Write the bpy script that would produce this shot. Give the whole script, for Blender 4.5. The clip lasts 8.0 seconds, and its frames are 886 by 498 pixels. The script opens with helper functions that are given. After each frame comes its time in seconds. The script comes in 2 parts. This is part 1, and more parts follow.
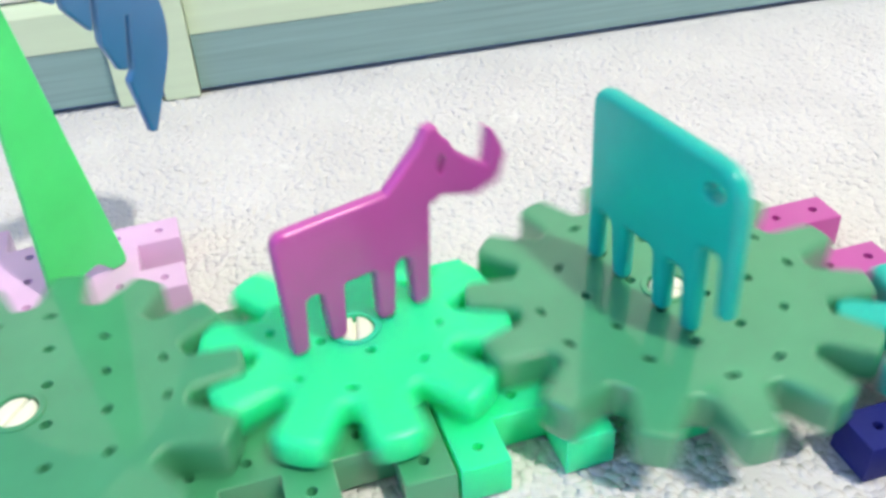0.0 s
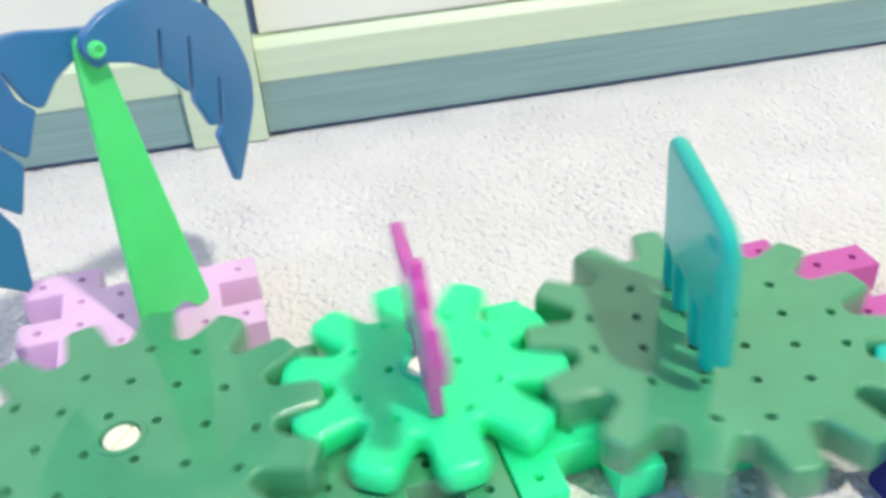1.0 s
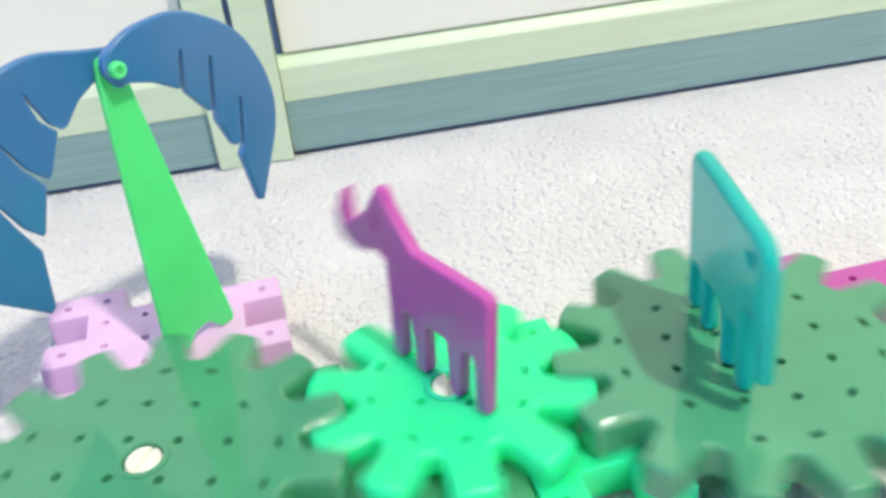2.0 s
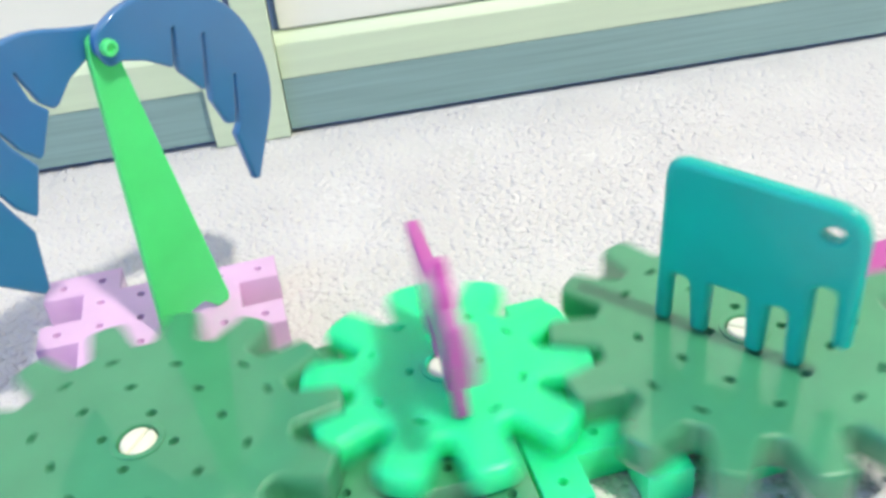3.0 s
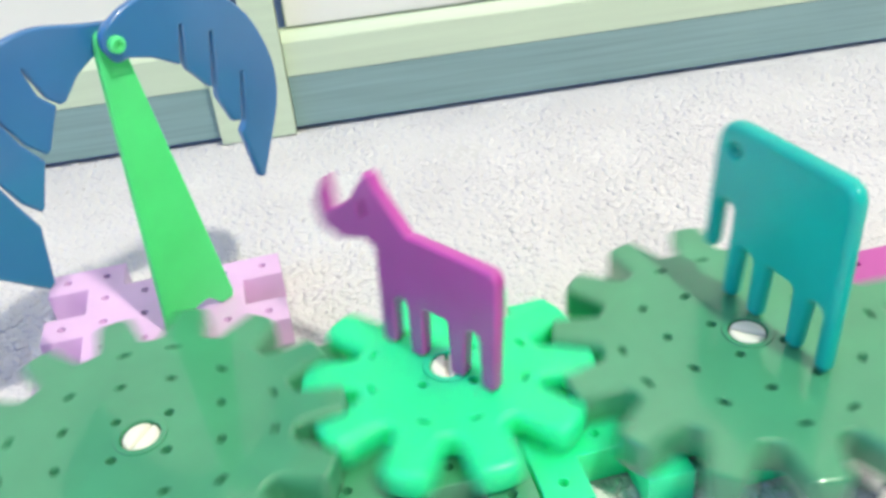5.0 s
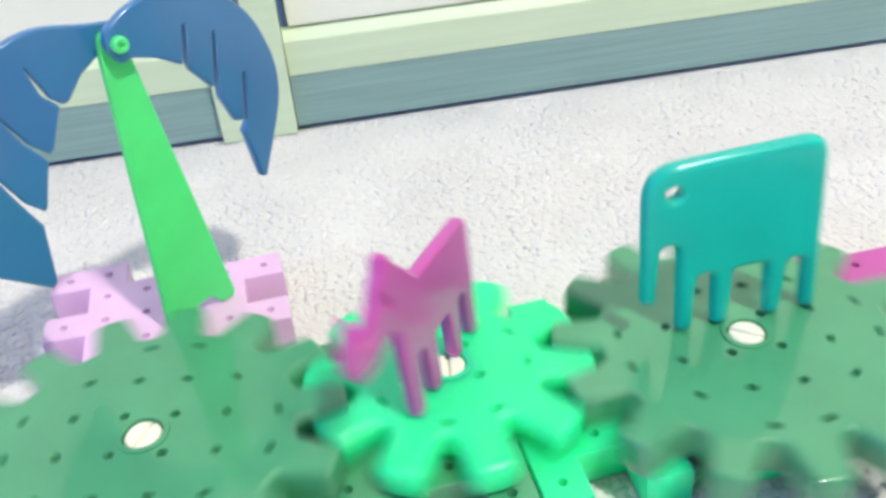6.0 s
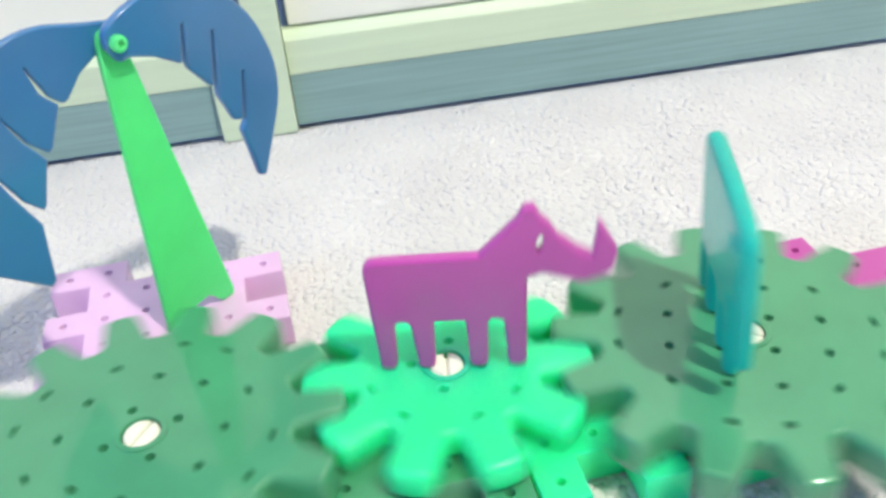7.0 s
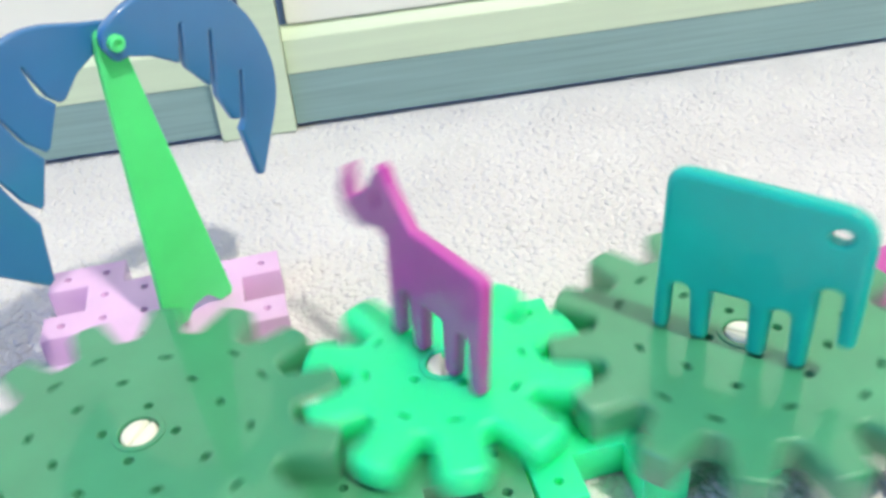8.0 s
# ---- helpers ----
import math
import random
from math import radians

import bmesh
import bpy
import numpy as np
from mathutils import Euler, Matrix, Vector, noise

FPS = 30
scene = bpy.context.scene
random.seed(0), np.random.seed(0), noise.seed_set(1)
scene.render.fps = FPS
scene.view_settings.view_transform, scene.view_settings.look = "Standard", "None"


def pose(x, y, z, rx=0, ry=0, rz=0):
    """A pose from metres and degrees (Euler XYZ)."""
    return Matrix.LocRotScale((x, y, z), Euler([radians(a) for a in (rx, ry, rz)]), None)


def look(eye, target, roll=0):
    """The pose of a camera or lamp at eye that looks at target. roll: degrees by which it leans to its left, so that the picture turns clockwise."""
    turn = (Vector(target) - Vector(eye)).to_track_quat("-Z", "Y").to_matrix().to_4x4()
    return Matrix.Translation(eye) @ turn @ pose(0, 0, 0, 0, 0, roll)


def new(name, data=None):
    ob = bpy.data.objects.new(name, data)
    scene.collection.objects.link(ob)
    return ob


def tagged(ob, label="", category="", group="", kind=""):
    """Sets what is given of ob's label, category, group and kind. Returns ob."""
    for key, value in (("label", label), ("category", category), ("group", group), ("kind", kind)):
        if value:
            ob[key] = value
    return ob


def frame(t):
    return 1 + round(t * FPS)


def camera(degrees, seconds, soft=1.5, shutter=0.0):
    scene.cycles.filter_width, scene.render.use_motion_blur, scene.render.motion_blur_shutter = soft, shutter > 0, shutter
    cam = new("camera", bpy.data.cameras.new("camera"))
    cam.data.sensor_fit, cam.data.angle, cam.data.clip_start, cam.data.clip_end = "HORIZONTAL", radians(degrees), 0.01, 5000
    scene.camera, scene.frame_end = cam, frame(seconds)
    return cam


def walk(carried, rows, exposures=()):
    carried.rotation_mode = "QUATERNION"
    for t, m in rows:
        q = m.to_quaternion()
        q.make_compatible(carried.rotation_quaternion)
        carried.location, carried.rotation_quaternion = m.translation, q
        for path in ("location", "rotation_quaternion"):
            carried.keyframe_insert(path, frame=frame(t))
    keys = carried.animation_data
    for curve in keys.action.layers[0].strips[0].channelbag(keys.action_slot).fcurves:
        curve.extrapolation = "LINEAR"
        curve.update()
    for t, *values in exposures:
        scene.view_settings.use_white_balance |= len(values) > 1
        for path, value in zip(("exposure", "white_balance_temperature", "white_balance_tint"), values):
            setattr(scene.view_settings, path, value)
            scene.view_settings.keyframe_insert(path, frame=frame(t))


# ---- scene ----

U = 0.012            # spacing of the peg holes, the toy's module
PLATE = 0.85 * U     # top of the base plates above the carpet
GEAR = 1.68 * U      # top of the large gears
HUB_L, HUB_M, HUB_R = (0.0, 0.0), (5.94, 0.65), (11.915, 0.0)
HUB_S = (16.37, -2.27)

# ---------------------------------------------------------------- camera
cam = camera(51.7, 8.0, soft=3.3, shutter=0.42)


def aim(x, y, z, yaw, pitch, roll):
    a, b = radians(yaw), radians(pitch)
    ahead = Vector((-math.sin(a) * math.cos(b), math.cos(a) * math.cos(b), math.sin(b)))
    return look((x, y, z), Vector((x, y, z)) + ahead, roll)


PATH = [
    (0.0, 0.0600, -0.1501, 0.1525, -11.63, -35.84, -3.20),
    (0.2, 0.0589, -0.1517, 0.1545, -11.30, -35.76, -3.37),
    (0.5, 0.0559, -0.1561, 0.1602, -10.38, -35.57, -3.82),
    (1.0, 0.0512, -0.1606, 0.1673, -9.05, -34.14, -4.03),
    (1.2, 0.0496, -0.1616, 0.1668, -7.86, -32.14, -4.48),
    (2.3, 0.0550, -0.1571, 0.1647, -6.83, -33.28, -5.90),
    (2.5, 0.0555, -0.1568, 0.1648, -6.69, -33.64, -5.82),
    (3.0, 0.0547, -0.1562, 0.1647, -6.61, -34.31, -5.92),
    (3.5, 0.0544, -0.1567, 0.1653, -6.43, -34.36, -5.66),
    (4.0, 0.0539, -0.1568, 0.1659, -6.52, -34.41, -5.58),
    (4.5, 0.0546, -0.1563, 0.1653, -6.43, -34.40, -5.48),
    (6.0, 0.0545, -0.1570, 0.1664, -6.29, -34.52, -5.22),
    (6.5, 0.0546, -0.1572, 0.1671, -6.24, -34.62, -5.18),
    (7.0, 0.0554, -0.1570, 0.1663, -6.10, -34.57, -5.25),
    (7.5, 0.0550, -0.1575, 0.1670, -6.21, -34.65, -5.15),
    (8.0, 0.0558, -0.1570, 0.1666, -6.15, -34.67, -5.18),
]
walk(cam, [(t, aim(*row)) for t, *row in PATH])

# ---------------------------------------------------------------- light
world = bpy.data.worlds.new("sky")
scene.world = world
world.use_nodes = True
wn = world.node_tree
sky = wn.nodes.new("ShaderNodeTexSky")
sky.sky_type = "NISHITA"
sky.sun_disc = False
sky.sun_elevation, sky.sun_rotation = radians(40), radians(150)
wn.links.new(sky.outputs[0], wn.nodes["Background"].inputs[0])
wn.nodes["Background"].inputs[1].default_value = 0.12


def lamp(name, m, size, watts, colour, size_y=None):
    data = bpy.data.lights.new(name, "AREA")
    data.shape, data.size = ("RECTANGLE" if size_y else "DISK"), size
    if size_y:
        data.size_y = size_y
    data.energy, data.color = watts, colour
    ob = new(name, data)
    ob.matrix_world = m
    return ob


LAMP_AT = (0.90, -1.03, 2.29)
lamp("ceiling_lamp_light", look(LAMP_AT, (0.07, 0.03, 0.0)), 0.15, 76, (1.0, 0.96, 0.81))
# added blue fill, unseen, just inside the west wall's opening
lamp("blue_fill_light", look((-2.35, -1.2, 1.5), (0.2, 0.0, 0.2)), 1.5, 41, (0.26, 0.44, 1.0), 1.2)
scene.view_settings.exposure = -0.34

# ---------------------------------------------------------------- materials


def material(name, colour, rough=0.4, metal=0.0, vary=0.06, scale=60.0, bump=0.05, bump_scale=400.0, stretch=None,
             coat=0.0, through_light=0.0, coat_rough=0.12, spec=0.5):
    m = bpy.data.materials.new(name)
    m.use_nodes = True
    n, l = m.node_tree.nodes, m.node_tree.links
    b = n["Principled BSDF"]
    b.inputs["Roughness"].default_value, b.inputs["Metallic"].default_value = rough, metal
    b.inputs["Coat Weight"].default_value = coat
    b.inputs["Specular IOR Level"].default_value = spec
    b.inputs["Coat Roughness"].default_value = coat_rough
    co = n.new("ShaderNodeTexCoord")
    mp = n.new("ShaderNodeMapping")
    if stretch:
        mp.inputs["Scale"].default_value = stretch
    l.new(co.outputs["Object"], mp.inputs["Vector"])
    big, small = n.new("ShaderNodeTexNoise"), n.new("ShaderNodeTexNoise")
    big.inputs["Scale"].default_value, small.inputs["Scale"].default_value = scale, bump_scale
    big.inputs["Detail"].default_value = 5
    l.new(mp.outputs[0], big.inputs["Vector"])
    l.new(mp.outputs[0], small.inputs["Vector"])
    ramp = n.new("ShaderNodeValToRGB")
    lo, hi = [c * (1 - vary) for c in colour], [min(1, c * (1 + vary)) for c in colour]
    ramp.color_ramp.elements[0].position, ramp.color_ramp.elements[1].position = 0.3, 0.7
    ramp.color_ramp.elements[0].color, ramp.color_ramp.elements[1].color = (*lo, 1), (*hi, 1)
    l.new(big.outputs["Fac"], ramp.inputs["Fac"])
    l.new(ramp.outputs["Color"], b.inputs["Base Color"])
    rr = n.new("ShaderNodeMapRange")
    rr.inputs["To Min"].default_value, rr.inputs["To Max"].default_value = rough * 0.85, min(1, rough * 1.2)
    l.new(small.outputs["Fac"], rr.inputs["Value"])
    l.new(rr.outputs[0], b.inputs["Roughness"])
    bp = n.new("ShaderNodeBump")
    bp.inputs["Strength"].default_value, bp.inputs["Distance"].default_value = bump, 0.0004
    l.new(small.outputs["Fac"], bp.inputs["Height"])
    l.new(bp.outputs[0], b.inputs["Normal"])
    if through_light:
        b.inputs["Subsurface Weight"].default_value = through_light
        b.inputs["Subsurface Radius"].default_value = (0.004, 0.008, 0.006)
        b.inputs["Subsurface Scale"].default_value = 0.9
    return m


OLIVE = material("olive_green_plastic", (0.058, 0.315, 0.155), 0.32, coat=0.85, vary=0.09, scale=45, bump=0.015, coat_rough=0.06)
MINT = material("mint_green_plastic", (0.02, 0.88, 0.36), 0.42, coat=0.1, through_light=0.85, bump=0.02)
LIME = material("lime_green_plastic", (0.10, 0.84, 0.25), 0.45, bump=0.02, through_light=0.4)
TEAL = material("teal_plastic", (0.0, 0.48, 0.41), 0.42, coat=0.5, bump=0.02, coat_rough=0.14, spec=0.25)
BLUE = material("blue_plastic", (0.032, 0.175, 0.43), 0.33, coat=0.8, bump=0.02)
VIOLET = material("violet_plastic", (0.53, 0.060, 0.39), 0.34, coat=0.7, bump=0.02)
PINK = material("pale_pink_plastic", (0.80, 0.50, 0.80), 0.4, coat=0.7)
NAVY = material("navy_blue_plastic", (0.012, 0.018, 0.17), 0.60, bump=0.02, spec=0.25)
WHITE = material("white_plastic", (0.86, 0.86, 0.74), 0.35, coat=0.2)
CARPET = material("white_carpet", (0.71, 0.70, 0.705), 0.95, vary=0.10, scale=25, bump=0.6, bump_scale=700)
TUFT = material("carpet_yarn", (0.70, 0.685, 0.695), 0.95, vary=0.05, scale=30, bump=0.06, bump_scale=2500)
STRIP = material("pale_laminate", (0.64, 0.76, 0.57), 0.38, vary=0.05, scale=9, bump_scale=160, stretch=(1, 6, 30))
PLINTH = material("grey_green_laminate", (0.25, 0.39, 0.39), 0.42, vary=0.13, scale=9, bump_scale=160, stretch=(1.5, 6, 60))
DOOR = material("white_lacquer", (0.90, 0.90, 0.84), 0.3, vary=0.02, scale=6)
# blue painted in for the shade inside and under the wardrobe's joints
SHADE_GAP = material("gap_shade_blue", (0.12, 0.19, 0.44), 0.7)
PAINT = material("wall_paint", (0.52, 0.53, 0.54), 0.85, vary=0.03, scale=5)
GLASS_LAMP = bpy.data.materials.new("lamp_glass")
GLASS_LAMP.use_nodes = True
GLASS_LAMP.node_tree.nodes["Principled BSDF"].inputs["Emission Color"].default_value = (1, 0.97, 0.85, 1)
GLASS_LAMP.node_tree.nodes["Principled BSDF"].inputs["Emission Strength"].default_value = 4

# ---------------------------------------------------------------- mesh tools


def mesh_object(name, verts, faces, mat, parent=None, label="", smooth=False):
    me = bpy.data.meshes.new(name)
    me.from_pydata([tuple(v) for v in verts], [], faces)
    me.materials.append(mat)
    if smooth:
        for poly in me.polygons:
            poly.use_smooth = True
    me.update()
    ob = new(name, me)
    if parent:
        ob.parent = parent
    if label:
        tagged(ob, label)
    return ob


def part(name, bm, mat, parent, label="", smooth=False):
    me = bpy.data.meshes.new(name)
    bm.to_mesh(me)
    bm.free()
    me.materials.append(mat)
    if smooth:
        for poly in me.polygons:
            poly.use_smooth = True
    ob = new(name, me)
    ob.parent = parent
    if label:
        tagged(ob, label)
    return ob


def box(x0, x1, y0, y1, z0, z1, bevel=0.0006):
    bm = bmesh.new()
    bmesh.ops.create_cube(bm, size=1)
    for v in bm.verts:
        v.co = Vector(((x0, x1)[v.co.x > 0], (y0, y1)[v.co.y > 0], (z0, z1)[v.co.z > 0]))
    if bevel:
        bmesh.ops.bevel(bm, geom=bm.edges[:], offset=bevel, segments=2, affect="EDGES", profile=0.6)
    return bm


def rounded(corners, n=5):
    """A closed outline from corners (x, y, radius), each rounded by an arc."""
    out, k = [], len(corners)
    for i, (x, y, r) in enumerate(corners):
        p = Vector((x, y))
        a, b = Vector(corners[i - 1][:2]) - p, Vector(corners[(i + 1) % k][:2]) - p
        if r <= 0 or a.length < 1e-6 or b.length < 1e-6:
            out.append(p)
            continue
        la, lb = a.length, b.length
        a, b = a / la, b / lb
        half = a.angle(b) / 2
        cut = min(r / max(math.tan(half), 1e-3), la * 0.49, lb * 0.49)
        p0, p2 = p + a * cut, p + b * cut
        for j in range(n + 1):
            s = j / n
            out.append(p0 * (1 - s) ** 2 + p * 2 * s * (1 - s) + p2 * s ** 2)
    return out


def circle(x, y, r, n=10):
    return [Vector((x + r * math.cos(-2 * math.pi * i / n), y + r * math.sin(-2 * math.pi * i / n))) for i in range(n)]


def area2(loop):
    return sum(a.x * b.y - b.x * a.y for a, b in zip(loop, loop[1:] + loop[:1]))


def inset(loop, d):
    """The loop moved by d towards the solid (outer loops run anticlockwise, holes clockwise)."""
    out, k = [], len(loop)
    for i, p in enumerate(loop):
        e0, e1 = p - loop[i - 1], loop[(i + 1) % k] - p
        n0, n1 = Vector((-e0.y, e0.x)), Vector((-e1.y, e1.x))
        n0 = n0.normalized() if n0.length > 1e-9 else n1.normalized()
        n1 = n1.normalized() if n1.length > 1e-9 else n0
        m = n0 + n1
        m = m.normalized() if m.length > 1e-6 else n0
        out.append(p + m * d / max(0.5, m.dot(n0)))
    return out


def fill(groups):
    """Triangles over an outline with holes, as numbers into the joined loops."""
    bm = bmesh.new()
    rim = []
    for g in groups:
        vs = [bm.verts.new((x, y, 0)) for x, y in g]
        rim += [bm.edges.new((a, b)) for a, b in zip(vs, vs[1:] + vs[:1])]
    bm.verts.index_update()
    bmesh.ops.triangle_fill(bm, use_beauty=True, use_dissolve=False, edges=rim, normal=(0, 0, 1))
    tris = [tuple(v.index for v in f.verts) for f in bm.faces]
    bm.free()
    return tris


def slab(loops, z0, z1, r, hole_edge=0.0, steps=3):
    """A solid plate between z0 and z1 with rounded rims of radius r: verts and faces. The first loop is the rim, the rest are holes."""
    loops = [list(l) for l in loops]
    if area2(loops[0]) < 0:
        loops[0].reverse()
    for h in loops[1:]:
        if area2(h) > 0:
            h.reverse()
    verts, faces, tops, bottoms = [], [], [], []
    for li, loop in enumerate(loops):
        rr = r if li == 0 else hole_edge
        rings = []
        if rr > 0:
            for j in range(steps + 1):
                a = math.pi / 2 * j / steps
                rings.append((rr * (1 - math.sin(a)), z1 - rr * (1 - math.cos(a))))
            for j in range(steps + 1):
                a = math.pi / 2 * j / steps
                rings.append((rr * (1 - math.cos(a)), z0 + rr * (1 - math.sin(a))))
        else:
            rings = [(0.0, z1), (0.0, z0)]
        ids = []
        for d, z in rings:
            base = len(verts)
            verts.extend((p.x, p.y, z) for p in inset(loop, d))
            ids.append(list(range(base, base + len(loop))))
        k = len(loop)
        for a, b in zip(ids, ids[1:]):
            for i in range(k):
                j = (i + 1) % k
                faces.append((a[i], b[i], b[j], a[j]))
        tops.append(ids[0])
        bottoms.append(ids[-1])
    for group, flip in ((tops, False), (bottoms, True)):
        flat = [i for g in group for i in g]
        tris = fill([[(verts[i][0] / U, verts[i][1] / U) for i in g] for g in group])
        for a, b, c in tris:
            pa, pb, pc = (verts[flat[q]] for q in (a, b, c))
            up = (pb[0] - pa[0]) * (pc[1] - pa[1]) - (pb[1] - pa[1]) * (pc[0] - pa[0])
            tri = (flat[a], flat[b], flat[c])
            faces.append(tri if (up > 0) != flip else tri[::-1])
    return verts, faces


def shade(ob, degrees=40):
    """Smooth shading that keeps the sharp edges."""
    me = ob.data
    bm = bmesh.new()
    bm.from_mesh(me)
    for f in bm.faces:
        f.smooth = len(f.verts) > 3
    for e in bm.edges:
        e.smooth = not (len(e.link_faces) == 2 and e.calc_face_angle(0) > radians(degrees))
    bm.to_mesh(me)
    bm.free()
    return ob


def scaled(loops):
    return [[p * U for p in l] for l in loops]


def upright(verts):
    """Turns a plate drawn in x and y to stand, y up and its thickness along y."""
    return [(x, -z, y) for x, y, z in verts]

# ---------------------------------------------------------------- the room
ROOM = (-2.4, 2.6, -3.2, 0.80, 2.40)   # x0 x1 y0 y1 height
X0, X1, Y0, Y1, TOP = ROOM


def structure(name, bm, mat, label, category):
    me = bpy.data.meshes.new(name)
    bm.to_mesh(me)
    bm.free()
    me.materials.append(mat)
    return tagged(new(name, me), label, category, kind="structure")


structure("floor", box(X0 - 0.1, X1 + 0.1, Y0 - 0.1, Y1 + 0.1, -0.12, -0.0008, 0), CARPET,
          "white loop-pile carpet floor of the room", "carpet")
structure("ceiling", box(X0 - 0.1, X1 + 0.1, Y0 - 0.1, Y1 + 0.1, TOP, TOP + 0.1, 0), PAINT, "plain white painted ceiling", "ceiling")
structure("wall_north", box(X0 - 0.1, X1 + 0.1, Y1, Y1 + 0.1, -0.1, TOP, 0), PAINT, "plain painted wall behind the wardrobe", "wall")
structure("wall_south", box(X0 - 0.1, X1 + 0.1, Y0 - 0.1, Y0, -0.1, TOP, 0), PAINT, "plain painted wall", "wall")
structure("wall_east", box(X1, X1 + 0.1, Y0, Y1, -0.1, TOP, 0), PAINT, "plain painted wall", "wall")
# the west wall has an opening, added out of view to let in sky fill
for nm, b in (("wall_west", (X0 - 0.1, X0, Y0, -1.95, -0.1, TOP)), ("wall_west", (X0 - 0.1, X0, -0.45, Y1, -0.1, TOP)),
              ("wall_west", (X0 - 0.1, X0, -1.95, -0.45, -0.1, 0.9)), ("wall_west", (X0 - 0.1, X0, -1.95, -0.45, 2.1, TOP))):
    structure(nm, box(*b, 0), PAINT, "plain painted wall round an added unseen opening", "wall")


def ceiling_lamp():
    bm = bmesh.new()
    bmesh.ops.create_uvsphere(bm, u_segments=24, v_segments=12, radius=0.16)
    for v in bm.verts:
        v.co.z *= 0.32
    thing = tagged(new("ceiling_lamp"), "round white glass ceiling lamp, switched on", "lamp")
    thing.location = (LAMP_AT[0], LAMP_AT[1], TOP - 0.001)
    part("glass", bm, GLASS_LAMP, thing, smooth=True)
    return thing


# ---------------------------------------------------------------- wardrobe
WALL_Y = 15.2 * U
WALL_TURN = 1.0


def wardrobe():
    thing = tagged(new("wardrobe"), "built-in wardrobe with white doors, pale green frame and grey-green plinth", "wardrobe")
    thing.matrix_world = pose(3.13 * U, WALL_Y, 0, 0, 0, WALL_TURN)
    # local x runs from the stile's right edge; two uprights meet at a groove
    part("stile", box(-2.48 * U, -1.29 * U, -0.18 * U, 0.02, 0, 2.3), STRIP, thing, "pale green laminate upright")
    part("stile", box(-1.09 * U, 0, -0.18 * U, 0.02, 0, 2.3), STRIP, thing, "pale green laminate upright")
    part("groove", box(-1.288 * U, -1.092 * U, 0.0015, 0.02, 0, 2.3, 0), SHADE_GAP, thing, "dark blue groove between the uprights")
    for x0, x1, set_back in ((-1.4, -2.48 * U - 0.0003, 0.0012), (0.0003, 1.9, 0.0008)):
        part("plinth", box(x0, x1, set_back, 0.022, 0.0017, 1.95 * U, 0.0004), PLINTH, thing, "grey-green wood-grain plinth board")
        part("bottom_rail", box(x0, x1, set_back - 0.0004, 0.022, 1.95 * U, 3.12 * U, 0.0005), STRIP, thing, "pale green laminate rail")
        slope = box(x0, x1, set_back - 0.0002, 0.022, 3.12 * U, 3.39 * U, 0)
        for v in slope.verts:
            if v.co.z > 3.2 * U and v.co.y < 0.01:
                v.co.y += 0.0036
        part("ledge", slope, STRIP, thing, "pale green sloping rail edge")
        part("gap", box(x0, x1, set_back + 0.0075, 0.022, 3.39 * U, 2.3, 0), SHADE_GAP, thing, "dark blue gap round the doors")
        # thin blue strip standing in for the contact shade below the plinth
        part("shadow_gap", box(x0, x1, 0.0035, 0.022, 0, 0.0017, 0), SHADE_GAP, thing, "dark blue strip painted as the shade under the plinth")
    part("door", box(0.25 * U, 1.88, 0.0050, 0.020, 3.45 * U, 2.28, 0.0012), DOOR, thing, "white lacquered door panel")
    part("door", box(-1.38, -2.48 * U - 0.12 * U, 0.0060, 0.020, 3.45 * U, 2.28, 0.0012), DOOR, thing, "white lacquered door panel")
    part("carcass", box(-1.4, 1.9, 0.022, 0.55, 0, 2.3, 0), DOOR, thing)
    return thing


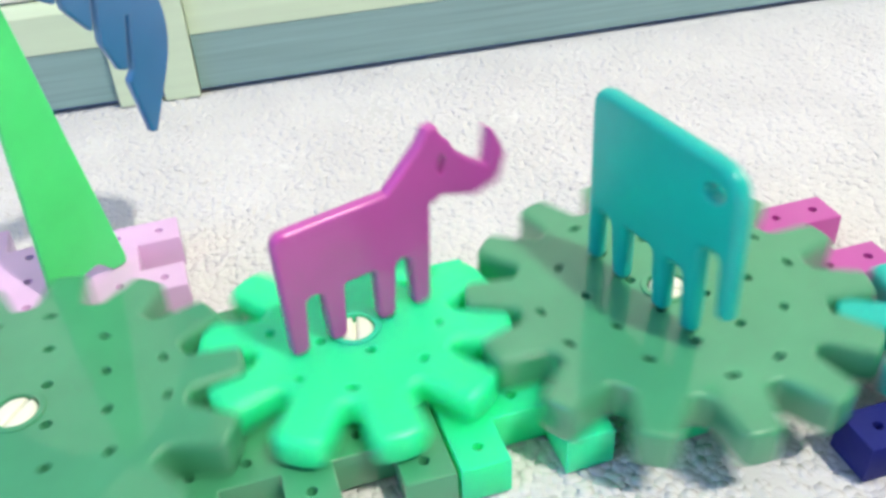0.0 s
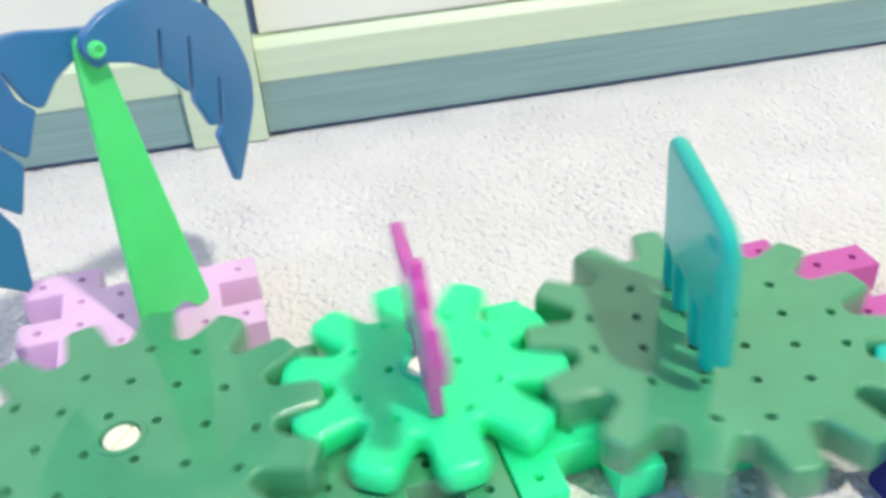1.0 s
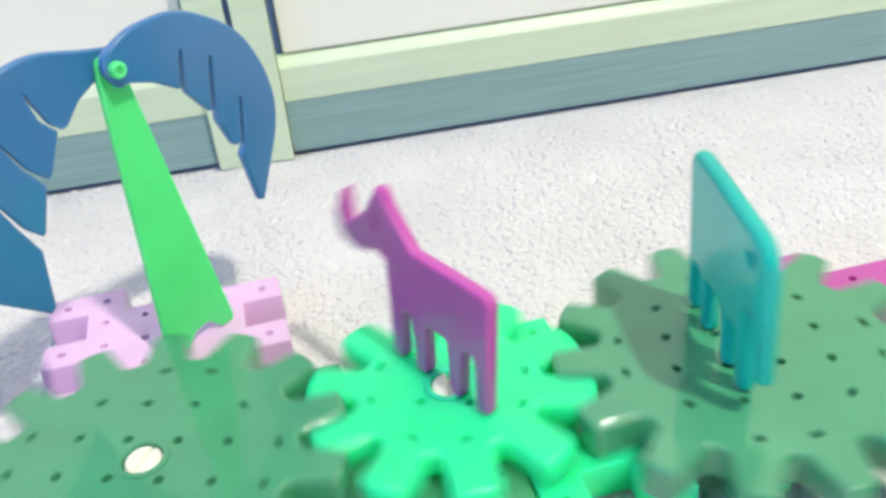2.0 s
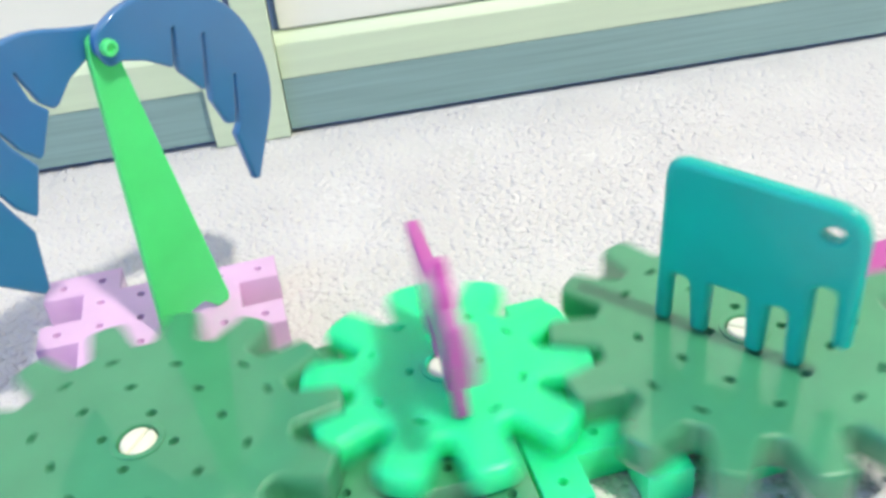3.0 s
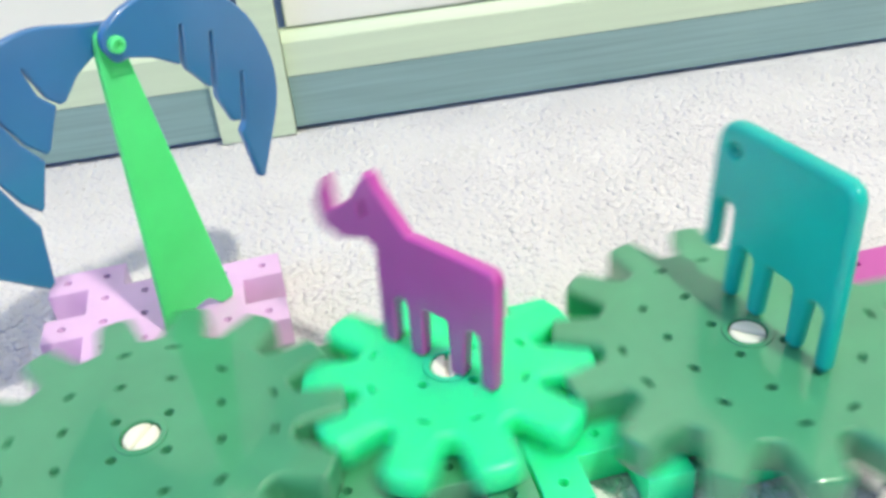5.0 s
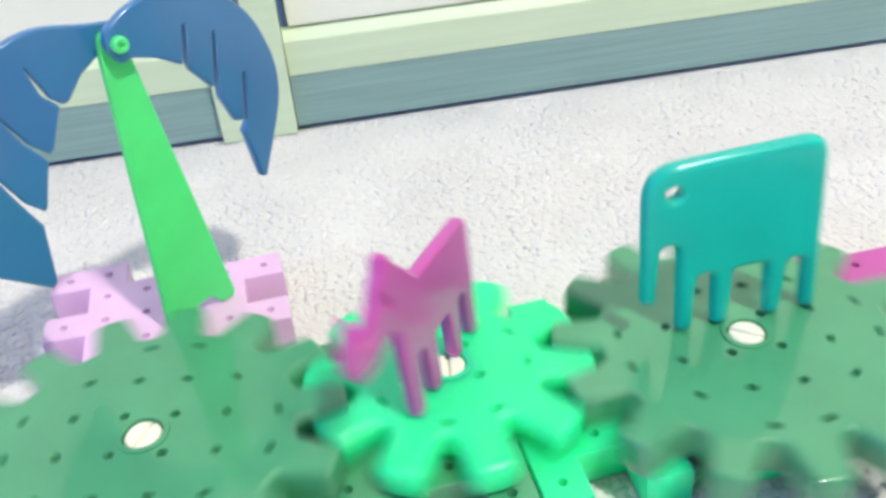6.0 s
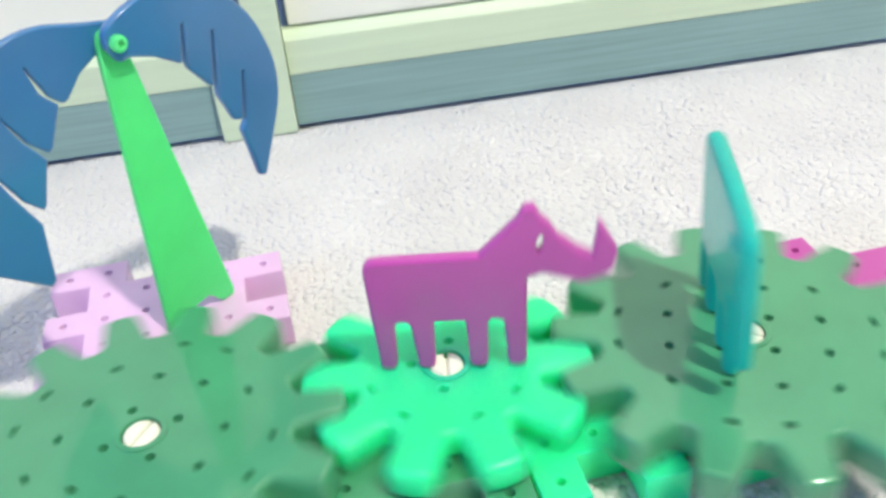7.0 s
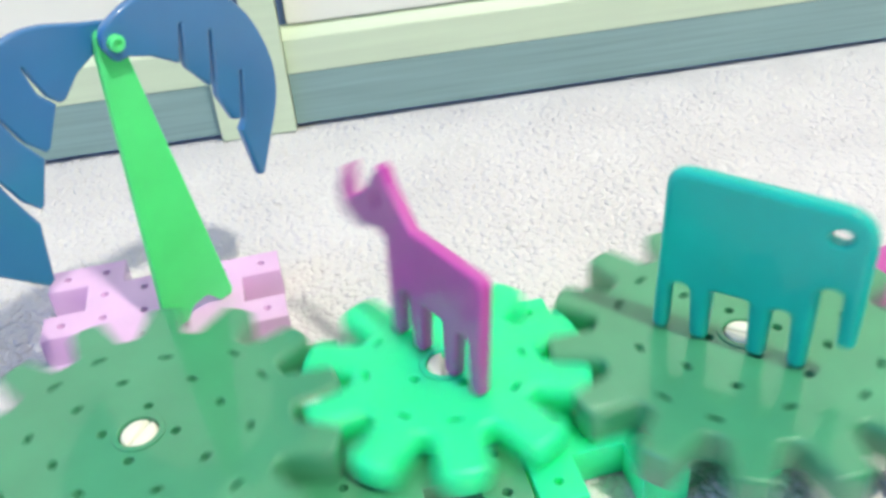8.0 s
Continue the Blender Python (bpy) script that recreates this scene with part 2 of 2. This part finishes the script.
# ---------------------------------------------------------------- carpet pile
def carpet_pile():
    rng = np.random.default_rng(4)
    step = 0.0018
    xs, ys = np.arange(-0.16, 0.42, step), np.arange(-0.105, 0.1835, step)
    gx, gy = np.meshgrid(xs, ys)
    px = gx.ravel() + rng.normal(0, 0.00045, gx.size)
    py = gy.ravel() + rng.normal(0, 0.0005, gx.size)
    keep = py < WALL_Y + 0.0004
    px, py = px[keep], py[keep]
    phi = (1 + 5 ** 0.5) / 2
    ico = np.array([(-1, phi, 0), (1, phi, 0), (-1, -phi, 0), (1, -phi, 0), (0, -1, phi), (0, 1, phi), (0, -1, -phi), (0, 1, -phi),
                    (phi, 0, -1), (phi, 0, 1), (-phi, 0, -1), (-phi, 0, 1)], float) / math.sqrt(1 + phi * phi)
    tri = np.array([(0, 11, 5), (0, 5, 1), (0, 1, 7), (0, 7, 10), (0, 10, 11), (1, 5, 9), (5, 11, 4), (11, 10, 2), (10, 7, 6), (7, 1, 8),
                    (3, 9, 4), (3, 4, 2), (3, 2, 6), (3, 6, 8), (3, 8, 9), (4, 9, 5), (2, 4, 11), (6, 2, 10), (8, 6, 7), (9, 8, 1)])
    n = len(px)
    turn = rng.uniform(0, math.pi, n)
    long_, wide = rng.uniform(0.0016, 0.0026, n), rng.uniform(0.0013, 0.0019, n)
    high = rng.uniform(0.00045, 0.0007, n)
    wave = np.array([noise.noise((a * 30, b * 30, 0)) for a, b in zip(px, py)])
    v = ico[None] * np.stack([long_, wide, high], 1)[:, None, :]
    c, s = np.cos(turn)[:, None], np.sin(turn)[:, None]
    x, y = v[..., 0] * c - v[..., 1] * s, v[..., 0] * s + v[..., 1] * c
    z = v[..., 2] + (-0.0010 + 0.0004 * wave + rng.normal(0, 0.00012, n))[:, None]
    verts = np.stack([x + px[:, None], y + py[:, None], z], 2).reshape(-1, 3)
    faces = (tri[None] + (np.arange(n) * 12)[:, None, None]).reshape(-1, 3)
    me = bpy.data.meshes.new("carpet_pile")
    me.vertices.add(len(verts))
    me.vertices.foreach_set("co", verts.ravel())
    me.loops.add(faces.size)
    me.loops.foreach_set("vertex_index", faces.ravel().astype(np.int32))
    me.polygons.add(len(faces))
    me.polygons.foreach_set("loop_start", np.arange(0, faces.size, 3, dtype=np.int32))
    me.polygons.foreach_set("use_smooth", np.ones(len(faces), bool))
    me.update(calc_edges=True)
    me.materials.append(TUFT)
    return tagged(new("carpet_pile", me), "thick white looped yarn tufts of the carpet", "carpet", kind="stuff")


# ---------------------------------------------------------------- gears
def gear_outline(teeth, root, tip, root_half, tip_half, phase, soft):
    corners = []
    for i in range(teeth):
        a = phase + 2 * math.pi * i / teeth
        for r, da, rad in ((root, -root_half, 0.2), (tip, -tip_half, soft), (tip, tip_half, soft), (root, root_half, 0.2)):
            corners.append((r * math.cos(a + da), r * math.sin(a + da), rad))
    return rounded(corners, 4)


def peg_holes(limit, turn, bore):
    holes, c, s = [], math.cos(turn), math.sin(turn)
    k = int(limit) + 1
    for i in range(-k, k):
        for j in range(-k, k):
            x, y = i + 0.5, j + 0.5
            if bore + 0.1 < math.hypot(x, y) < limit:
                holes.append(circle(x * c - y * s, x * s + y * c, 0.105, 8))
    return holes


def gear(hub, top, thick, mat, teeth, root, tip, root_half, tip_half, phase, hole_limit, hole_turn, label, bore=0.385, soft=0.20, edge=0.11):
    loops = [gear_outline(teeth, root, tip, root_half, tip_half, phase, soft), circle(0, 0, bore + 0.06, 28)]
    loops += peg_holes(hole_limit, hole_turn, bore)
    v, f = slab(scaled(loops), -thick * U, 0, edge * U, 0.012 * U)
    ob = shade(mesh_object("gear_wheel", v, f, mat))
    ob.location = (hub[0] * U, hub[1] * U, top)
    v, f = slab(scaled([[p for p in circle(0, 0, bore + 0.12, 32)], circle(0, 0, bore, 32)]), -0.3 * U, 0.035 * U, 0.018 * U, 0.018 * U, 2)
    shade(mesh_object("collar", v, f, mat, ob, "thin raised ring round the axle hole"))
    return tagged(ob, label, "gear wheel")


def axle_pin(hub, top, turn):
    """A white axle with a round split head that stays still while its wheel turns."""
    thing = tagged(new("axle_pin"), "white plastic axle pin with a split round head", "axle pin", "axle pins")
    thing.matrix_world = pose(hub[0] * U, hub[1] * U, 0, 0, 0, turn)
    for side in (0, 1):
        corners, n = [], 14
        g = 0.03
        for i in range(n + 1):
            a = -math.pi / 2 + math.pi * i / n
            corners.append(Vector((g + 0.32 * math.cos(a), 0.355 * math.sin(a))))
        if side:
            corners = [Vector((-p.x, p.y)) for p in corners]
        v, f = slab([[p * U for p in corners]], PLATE, top, 0.09 * U, steps=4)
        shade(mesh_object("prong", v, f, WHITE, thing), 50)
    v, f = slab([[p * U for p in circle(0, 0, 0.28, 20)]], PLATE - 0.002, top - 0.12 * U, 0)
    shade(mesh_object("core", v, f, WHITE, thing))
    return thing


# ---------------------------------------------------------------- base plates
def plate_outline(n, rows, cells_out):
    """The rim of a plate of n x rows cells whose edge cells stick out as teeth where cells_out says so."""
    filled = {(i, j) for i in range(1, n - 1) for j in range(1, rows - 1)} | set(cells_out)
    edges = {}
    for i, j in filled:
        for a, b, other in (((i, j), (i + 1, j), (i, j - 1)), ((i + 1, j), (i + 1, j + 1), (i + 1, j)),
                            ((i + 1, j + 1), (i, j + 1), (i, j + 1)), ((i, j + 1), (i, j), (i - 1, j))):
            if other not in filled:
                edges[a] = b
    start = min(edges)
    path, at = [start], edges[start]
    while at != start and len(path) < 400:
        path.append(at)
        at = edges[at]
    keep = []
    for k, p in enumerate(path):
        a, b = path[k - 1], path[(k + 1) % len(path)]
        if (p[0] - a[0]) * (b[1] - p[1]) != (p[1] - a[1]) * (b[0] - p[0]):
            keep.append(p)
    return keep, filled


def base_plate(x, y, turn, mat, n, teeth, label, rows=6):
    """A plate whose corner cell's corner is at (x, y), with a peg hole in each cell."""
    keep, filled = plate_outline(n, rows, teeth)
    slack = 0.03
    loops = [inset([Vector(p) for p in keep], slack)]
    for i, j in sorted(filled):
        loops.append(circle(i + 0.5, j + 0.5, 0.105, 8))
    v, f = slab([[p * U * 0.955 for p in l] for l in loops], 0.0005, PLATE, 0.035 * U, 0.01 * U, 2)
    ob = shade(mesh_object("base_plate", v, f, mat))
    ob.matrix_world = pose(x * U, y * U, 0, 0, 0, turn)
    return tagged(ob, label, "toy base plate", "interlocking base plates")


# ---------------------------------------------------------------- animals
def elephant():
    body = [(2.10, 0.86, 0.14), (2.13, 3.98, 0.75), (-1.52, 4.12, 0.5), (-1.70, 0.02, 0.16), (-1.36, 0.02, 0.16),
            (-1.30, 1.32, 0.16), (-0.98, 1.34, 0.16), (-0.92, 0.02, 0.16), (-0.56, 0.02, 0.16), (-0.50, 1.36, 0.10),
            (0.16, 1.36, 0.10), (0.21, 0.02, 0.16), (0.57, 0.02, 0.16), (0.62, 1.34, 0.16), (0.93, 1.36, 0.16),
            (0.98, 0.02, 0.16), (1.33, 0.02, 0.16), (1.38, 2.16, 0.17), (1.73, 2.16, 0.17), (1.77, 0.86, 0.14)]
    eye = [Vector((1.53 + 0.19 * math.cos(a), 3.38 + 0.17 * math.sin(a))) for a in [2 * math.pi * i / 12 for i in range(12)]]
    v, f = slab(scaled([rounded(body, 6), eye]), -0.18 * U, 0.18 * U, 0.172 * U, 0.08 * U, 5)
    v = [(x, y - 0.50 * U - 0.050 * z, z * 0.95) for x, y, z in upright(v)]   # it leans a little to its right
    ob = shade(mesh_object("toy_elephant", v, f, TEAL), 50)
    ob.location = (HUB_R[0] * U, HUB_R[1] * U, GEAR)
    return tagged(ob, "flat teal plastic toy elephant standing on a turning gear wheel", "toy elephant")


def rhino():
    body = [(-1.33, 0.0, 0.16), (-0.99, 0.0, 0.16), (-0.93, 1.17, 0.15), (-0.63, 1.19, 0.15), (-0.54, 0.0, 0.16), (-0.20, 0.0, 0.16),
            (-0.15, 1.18, 0.08), (0.47, 1.18, 0.08), (0.51, 0.0, 0.16), (0.87, 0.0, 0.16), (0.92, 1.20, 0.15), (1.22, 1.20, 0.15),
            (1.28, 0.0, 0.16), (1.66, 0.0, 0.16), (1.70, 2.12, 0.05), (1.97, 2.22, 0.1), (2.72, 1.98, 0.35), (3.27, 2.12, 0.3), (3.40, 2.64, 0.3),
            (3.10, 3.18, 0.05), (3.00, 3.24, 0.03), (2.92, 2.56, 0.05), (2.62, 2.74, 0.1), (2.28, 3.02, 0.1), (2.14, 3.26, 0.1), (1.98, 3.42, 0.08),
            (1.86, 3.66, 0.10), (1.66, 3.62, 0.08), (1.52, 3.38, 0.1), (0.80, 2.66, 0.05), (-1.42, 2.62, 0.28)]
    eye = [Vector((1.94 + 0.075 * math.cos(a) + 0.04 * math.sin(a), 2.88 + 0.20 * math.sin(a))) for a in [2 * math.pi * i / 10 for i in range(10)]]
    v, f = slab(scaled([rounded(body, 5), eye]), -0.14 * U, 0.14 * U, 0.07 * U, 0.02 * U, 3)
    ob = shade(mesh_object("toy_rhino", [(x * 0.975, y - 0.058 * z, z * 1.045) for x, y, z in upright(v)], f, VIOLET), 50)
    ob.location = (HUB_M[0] * U, HUB_M[1] * U, GEAR - 0.12 * U)
    return tagged(ob, "flat violet plastic toy rhinoceros standing on a turning gear wheel", "toy rhinoceros")


# ---------------------------------------------------------------- palm
def palm():
    thing = tagged(new("toy_palm_tree"), "plastic toy palm with lime trunk and two blue fronds", "toy palm tree")
    thing.matrix_world = pose(0.67 * U, 4.6 * U, PLATE, 0, 0, 41)
    trunk = [(-0.90, 0.0, 0.05), (-0.35, 0.0, 0.05), (-0.10, 0.30, 0.25), (0.30, 0.36, 0.2), (0.62, 0.0, 0.06), (0.96, 0.0, 0.12), (0.98, 0.2, 0.1),
             (0.03, 6.45, 0.1), (-0.08, 7.02, 0.25), (-0.52, 7.08, 0.25), (-0.60, 6.55, 0.2)]
    v, f = slab(scaled([rounded(trunk, 5)]), -0.08 * U, 0.08 * U, 0.03 * U, 0, 2)
    shade(mesh_object("trunk", upright(v), f, LIME, thing, "lime green tapered trunk"))
    right = [(-0.40, 6.75, 0.3), (-0.36, 7.10, 0.3), (0.30, 7.44, 9), (1.48, 7.50, 9), (2.92, 6.64, 9), (3.61, 4.72, 9), (2.58, 2.60, 0.05), (2.43, 2.64, 0.05),
             (2.20, 3.90, 0.08), (2.36, 4.10, 0.04), (2.55, 5.20, 0.02), (2.50, 5.20, 0.02), (2.27, 4.14, 0.08), (2.06, 4.22, 0.05), (1.80, 4.88, 0.05), (1.82, 5.10, 0.04),
             (2.01, 6.30, 0.02), (1.96, 6.30, 0.02), (1.72, 5.12, 0.06), (1.25, 5.72, 0.05), (1.22, 5.86, 0.04),
             (1.35, 6.66, 0.02), (1.30, 6.66, 0.02), (1.12, 5.88, 0.06), (0.55, 6.25, 0.3), (0.05, 6.43, 0.3), (-0.2, 6.38, 0.2)]
    v, f = slab(scaled([rounded(right, 6)]), -0.11 * U, 0.11 * U, 0.06 * U, 0, 3)
    fr = shade(mesh_object("frond", [(x - 0.16 * U, y - 0.24 * U, z + 0.08 * U) for x, y, z in upright(v)], f, BLUE, thing, "blue curved frond with slits"))
    left = [(0.15, 6.75, 0.3), (0.10, 7.10, 0.25), (-0.60, 7.26, 9), (-1.70, 7.58, 9), (-3.25, 7.12, 9), (-4.45, 5.5, 9), (-4.35, 3.80, 9), (-2.90, 2.50, 0.05), (-2.76, 2.60, 0.05),
            (-2.62, 3.86, 0.06), (-2.90, 4.50, 0.5), (-3.25, 5.40, 0.03), (-3.10, 5.10, 0.03), (-2.80, 4.45, 0.3), (-2.50, 4.12, 0.05), (-2.42, 4.20, 0.06),
            (-2.10, 5.06, 0.06), (-2.45, 5.60, 0.4), (-2.75, 6.35, 0.03), (-2.62, 6.05, 0.03), (-2.35, 5.50, 0.3), (-2.03, 5.16, 0.05), (-1.92, 5.22, 0.06),
            (-1.54, 5.98, 0.06), (-1.82, 6.30, 0.3), (-1.97, 6.95, 0.03), (-1.85, 6.62, 0.03), (-1.66, 6.16, 0.2), (-1.45, 5.96, 0.12), (-1.32, 6.0, 0.12),
            (-0.95, 6.38, 0.4), (-0.52, 6.60, 0.3), (0.0, 6.5, 0.2)]
    v, f = slab(scaled([rounded(left, 6)]), -0.11 * U, 0.11 * U, 0.06 * U, 0, 3)
    shade(mesh_object("frond", [(x, y + 0.26 * U, z) for x, y, z in upright(v)], f, BLUE, thing, "blue curved frond with slits"))
    # pin that joins trunk and fronds
    ring = [Vector((0.17 * U * math.cos(2 * math.pi * i / 24), 0.17 * U * math.sin(2 * math.pi * i / 24))) for i in range(24)]
    v, f = slab([ring, [p * U for p in circle(0, 0, 0.07, 14)]], -0.30 * U, 0.50 * U, 0.05 * U, 0.02 * U, 3)
    shade(mesh_object("pin", [(x - 0.32 * U, y, z + 6.88 * U) for x, y, z in upright(v)], f, LIME, thing, "lime green round pin"))
    v, f = slab([[p * U for p in circle(0, 0, 0.09, 14)]], -0.28 * U, 0.44 * U, 0, 0, 2)
    shade(mesh_object("pin_core", [(x - 0.32 * U, y, z + 6.88 * U) for x, y, z in upright(v)], f, LIME, thing))
    return thing


# ---------------------------------------------------------------- build
ceiling_lamp()
wardrobe()
carpet_pile()

TURN = 4.0
pink_teeth = [(0, 5), (0, 3), (0, 1), (5, 4), (5, 2), (1, 5), (3, 5), (2, 0), (4, 0)]
base_plate(-2.75, 1.52, 5.0, PINK, 6, pink_teeth, "pale pink plastic base plate under the palm tree")
olive_teeth = [(5, 0), (5, 1), (3, 0), (1, 0), (0, 1), (0, 3), (2, 5), (4, 5), (5, 3)]
base_plate(1.38, -3.07, TURN, OLIVE, 6, olive_teeth, "olive green plastic base plate under the gear wheels")
mint_teeth = [(0, 0), (0, 1), (2, 0), (4, 0), (5, 1), (5, 3), (1, 5), (3, 5), (0, 3)]
base_plate(7.10, -2.68, TURN, MINT, 6, mint_teeth, "mint green plastic base plate under the gear wheels")
violet_teeth = [(5, 3), (4, 3), (3, 3), (3, 4), (5, 1), (0, 2), (1, 0), (3, 0)]
base_plate(11.74, -1.11, TURN, VIOLET, 6, violet_teeth, "violet plastic base plate beneath the gear wheels", 4)
blue_teeth = [(0, 5), (1, 5), (3, 5), (0, 3), (0, 1), (5, 4), (5, 2), (1, 0), (3, 0)]
base_plate(14.1, -8.85, TURN, NAVY, 6, blue_teeth, "navy blue plastic base plate on the carpet")

rad = math.pi / 180
TOOTH = 360 / 14 / 2
gear_left = gear(HUB_L, GEAR, 0.81, OLIVE, 14, 2.93, 3.90, 9.6 * rad, 5.2 * rad, (TOOTH) * rad, 2.75, 0.0,
                 "large olive green gear wheel with peg holes")
gear_right = gear(HUB_R, GEAR, 0.81, OLIVE, 14, 2.93, 3.90, 9.6 * rad, 5.2 * rad, TOOTH * rad, 2.75, 0.0,
                  "large olive green gear wheel carrying a toy elephant")
gear_middle = gear(HUB_M, GEAR - 0.12 * U, 0.66, MINT, 10, 1.92, 3.0, 14.6 * rad, 9.3 * rad, 9.5 * rad, 1.70, -44 * rad,
                   "medium mint green gear wheel carrying a toy rhinoceros", 0.375, 0.34, 0.19)
gear_small = gear(HUB_S, GEAR - 0.12 * U, 0.66, TEAL, 6, 0.98, 1.95, 24 * rad, 10 * rad, 0.0, 0.0, 0.0, "small teal gear wheel", 0.36)
axle_pin(HUB_L, GEAR + 0.02 * U, 150)
axle_pin(HUB_M, GEAR - 0.10 * U, -6)
axle_pin(HUB_R, GEAR + 0.04 * U, 55)
axle_pin(HUB_S, GEAR - 0.20 * U, 20)
toy_elephant = elephant()
toy_rhino = rhino()
palm()

# ---------------------------------------------------------------- movement
# where the elephant's wheel has turned to, in degrees, over the clip
SPIN = [(0.0, -73.0), (0.5, 102.0), (0.8, 200.0), (1.0, 262.0), (1.2, 323.5), (2.3, 742.0), (2.5, 828.5), (3.0, 1031.5), (3.5, 1237.0),
        (4.0, 1461.3), (4.5, 1689.5), (4.7, 1776.5), (5.8, 2247.0), (6.0, 2343.0), (6.5, 2559.0), (7.0, 2777.0), (7.5, 2975.0), (8.0, 3198.8)]


def spin_at(t):
    """Smooth through the SPIN rows."""
    ts, vs = [r[0] for r in SPIN], [r[1] for r in SPIN]
    n = len(ts)
    slope = []
    for i in range(n):
        a, b = max(0, i - 1), min(n - 1, i + 1)
        slope.append((vs[b] - vs[a]) / (ts[b] - ts[a]))
    i = max(0, min(n - 2, sum(1 for q in ts if q <= t + 1e-9) - 1))
    h = ts[i + 1] - ts[i]
    s = (t - ts[i]) / h
    return ((2 * s ** 3 - 3 * s ** 2 + 1) * vs[i] + (s ** 3 - 2 * s ** 2 + s) * h * slope[i]
            + (-2 * s ** 3 + 3 * s ** 2) * vs[i + 1] + (s ** 3 - s ** 2) * h * slope[i + 1])


def motions():
    def turn(ob, angle):
        x, y, z = ob.location
        walk(ob, [(k / 10, pose(x, y, z, 0, 0, angle(spin_at(k / 10)))) for k in range(81)])
    turn(gear_right, lambda a: a - 5)
    turn(toy_elephant, lambda a: a)
    turn(gear_left, lambda a: a - 12.4)
    turn(gear_middle, lambda a: 273 - 1.4 * a)
    turn(toy_rhino, lambda a: 277 - 1.4 * a)
    turn(gear_small, lambda a: 40 - a * 14 / 6)


motions()
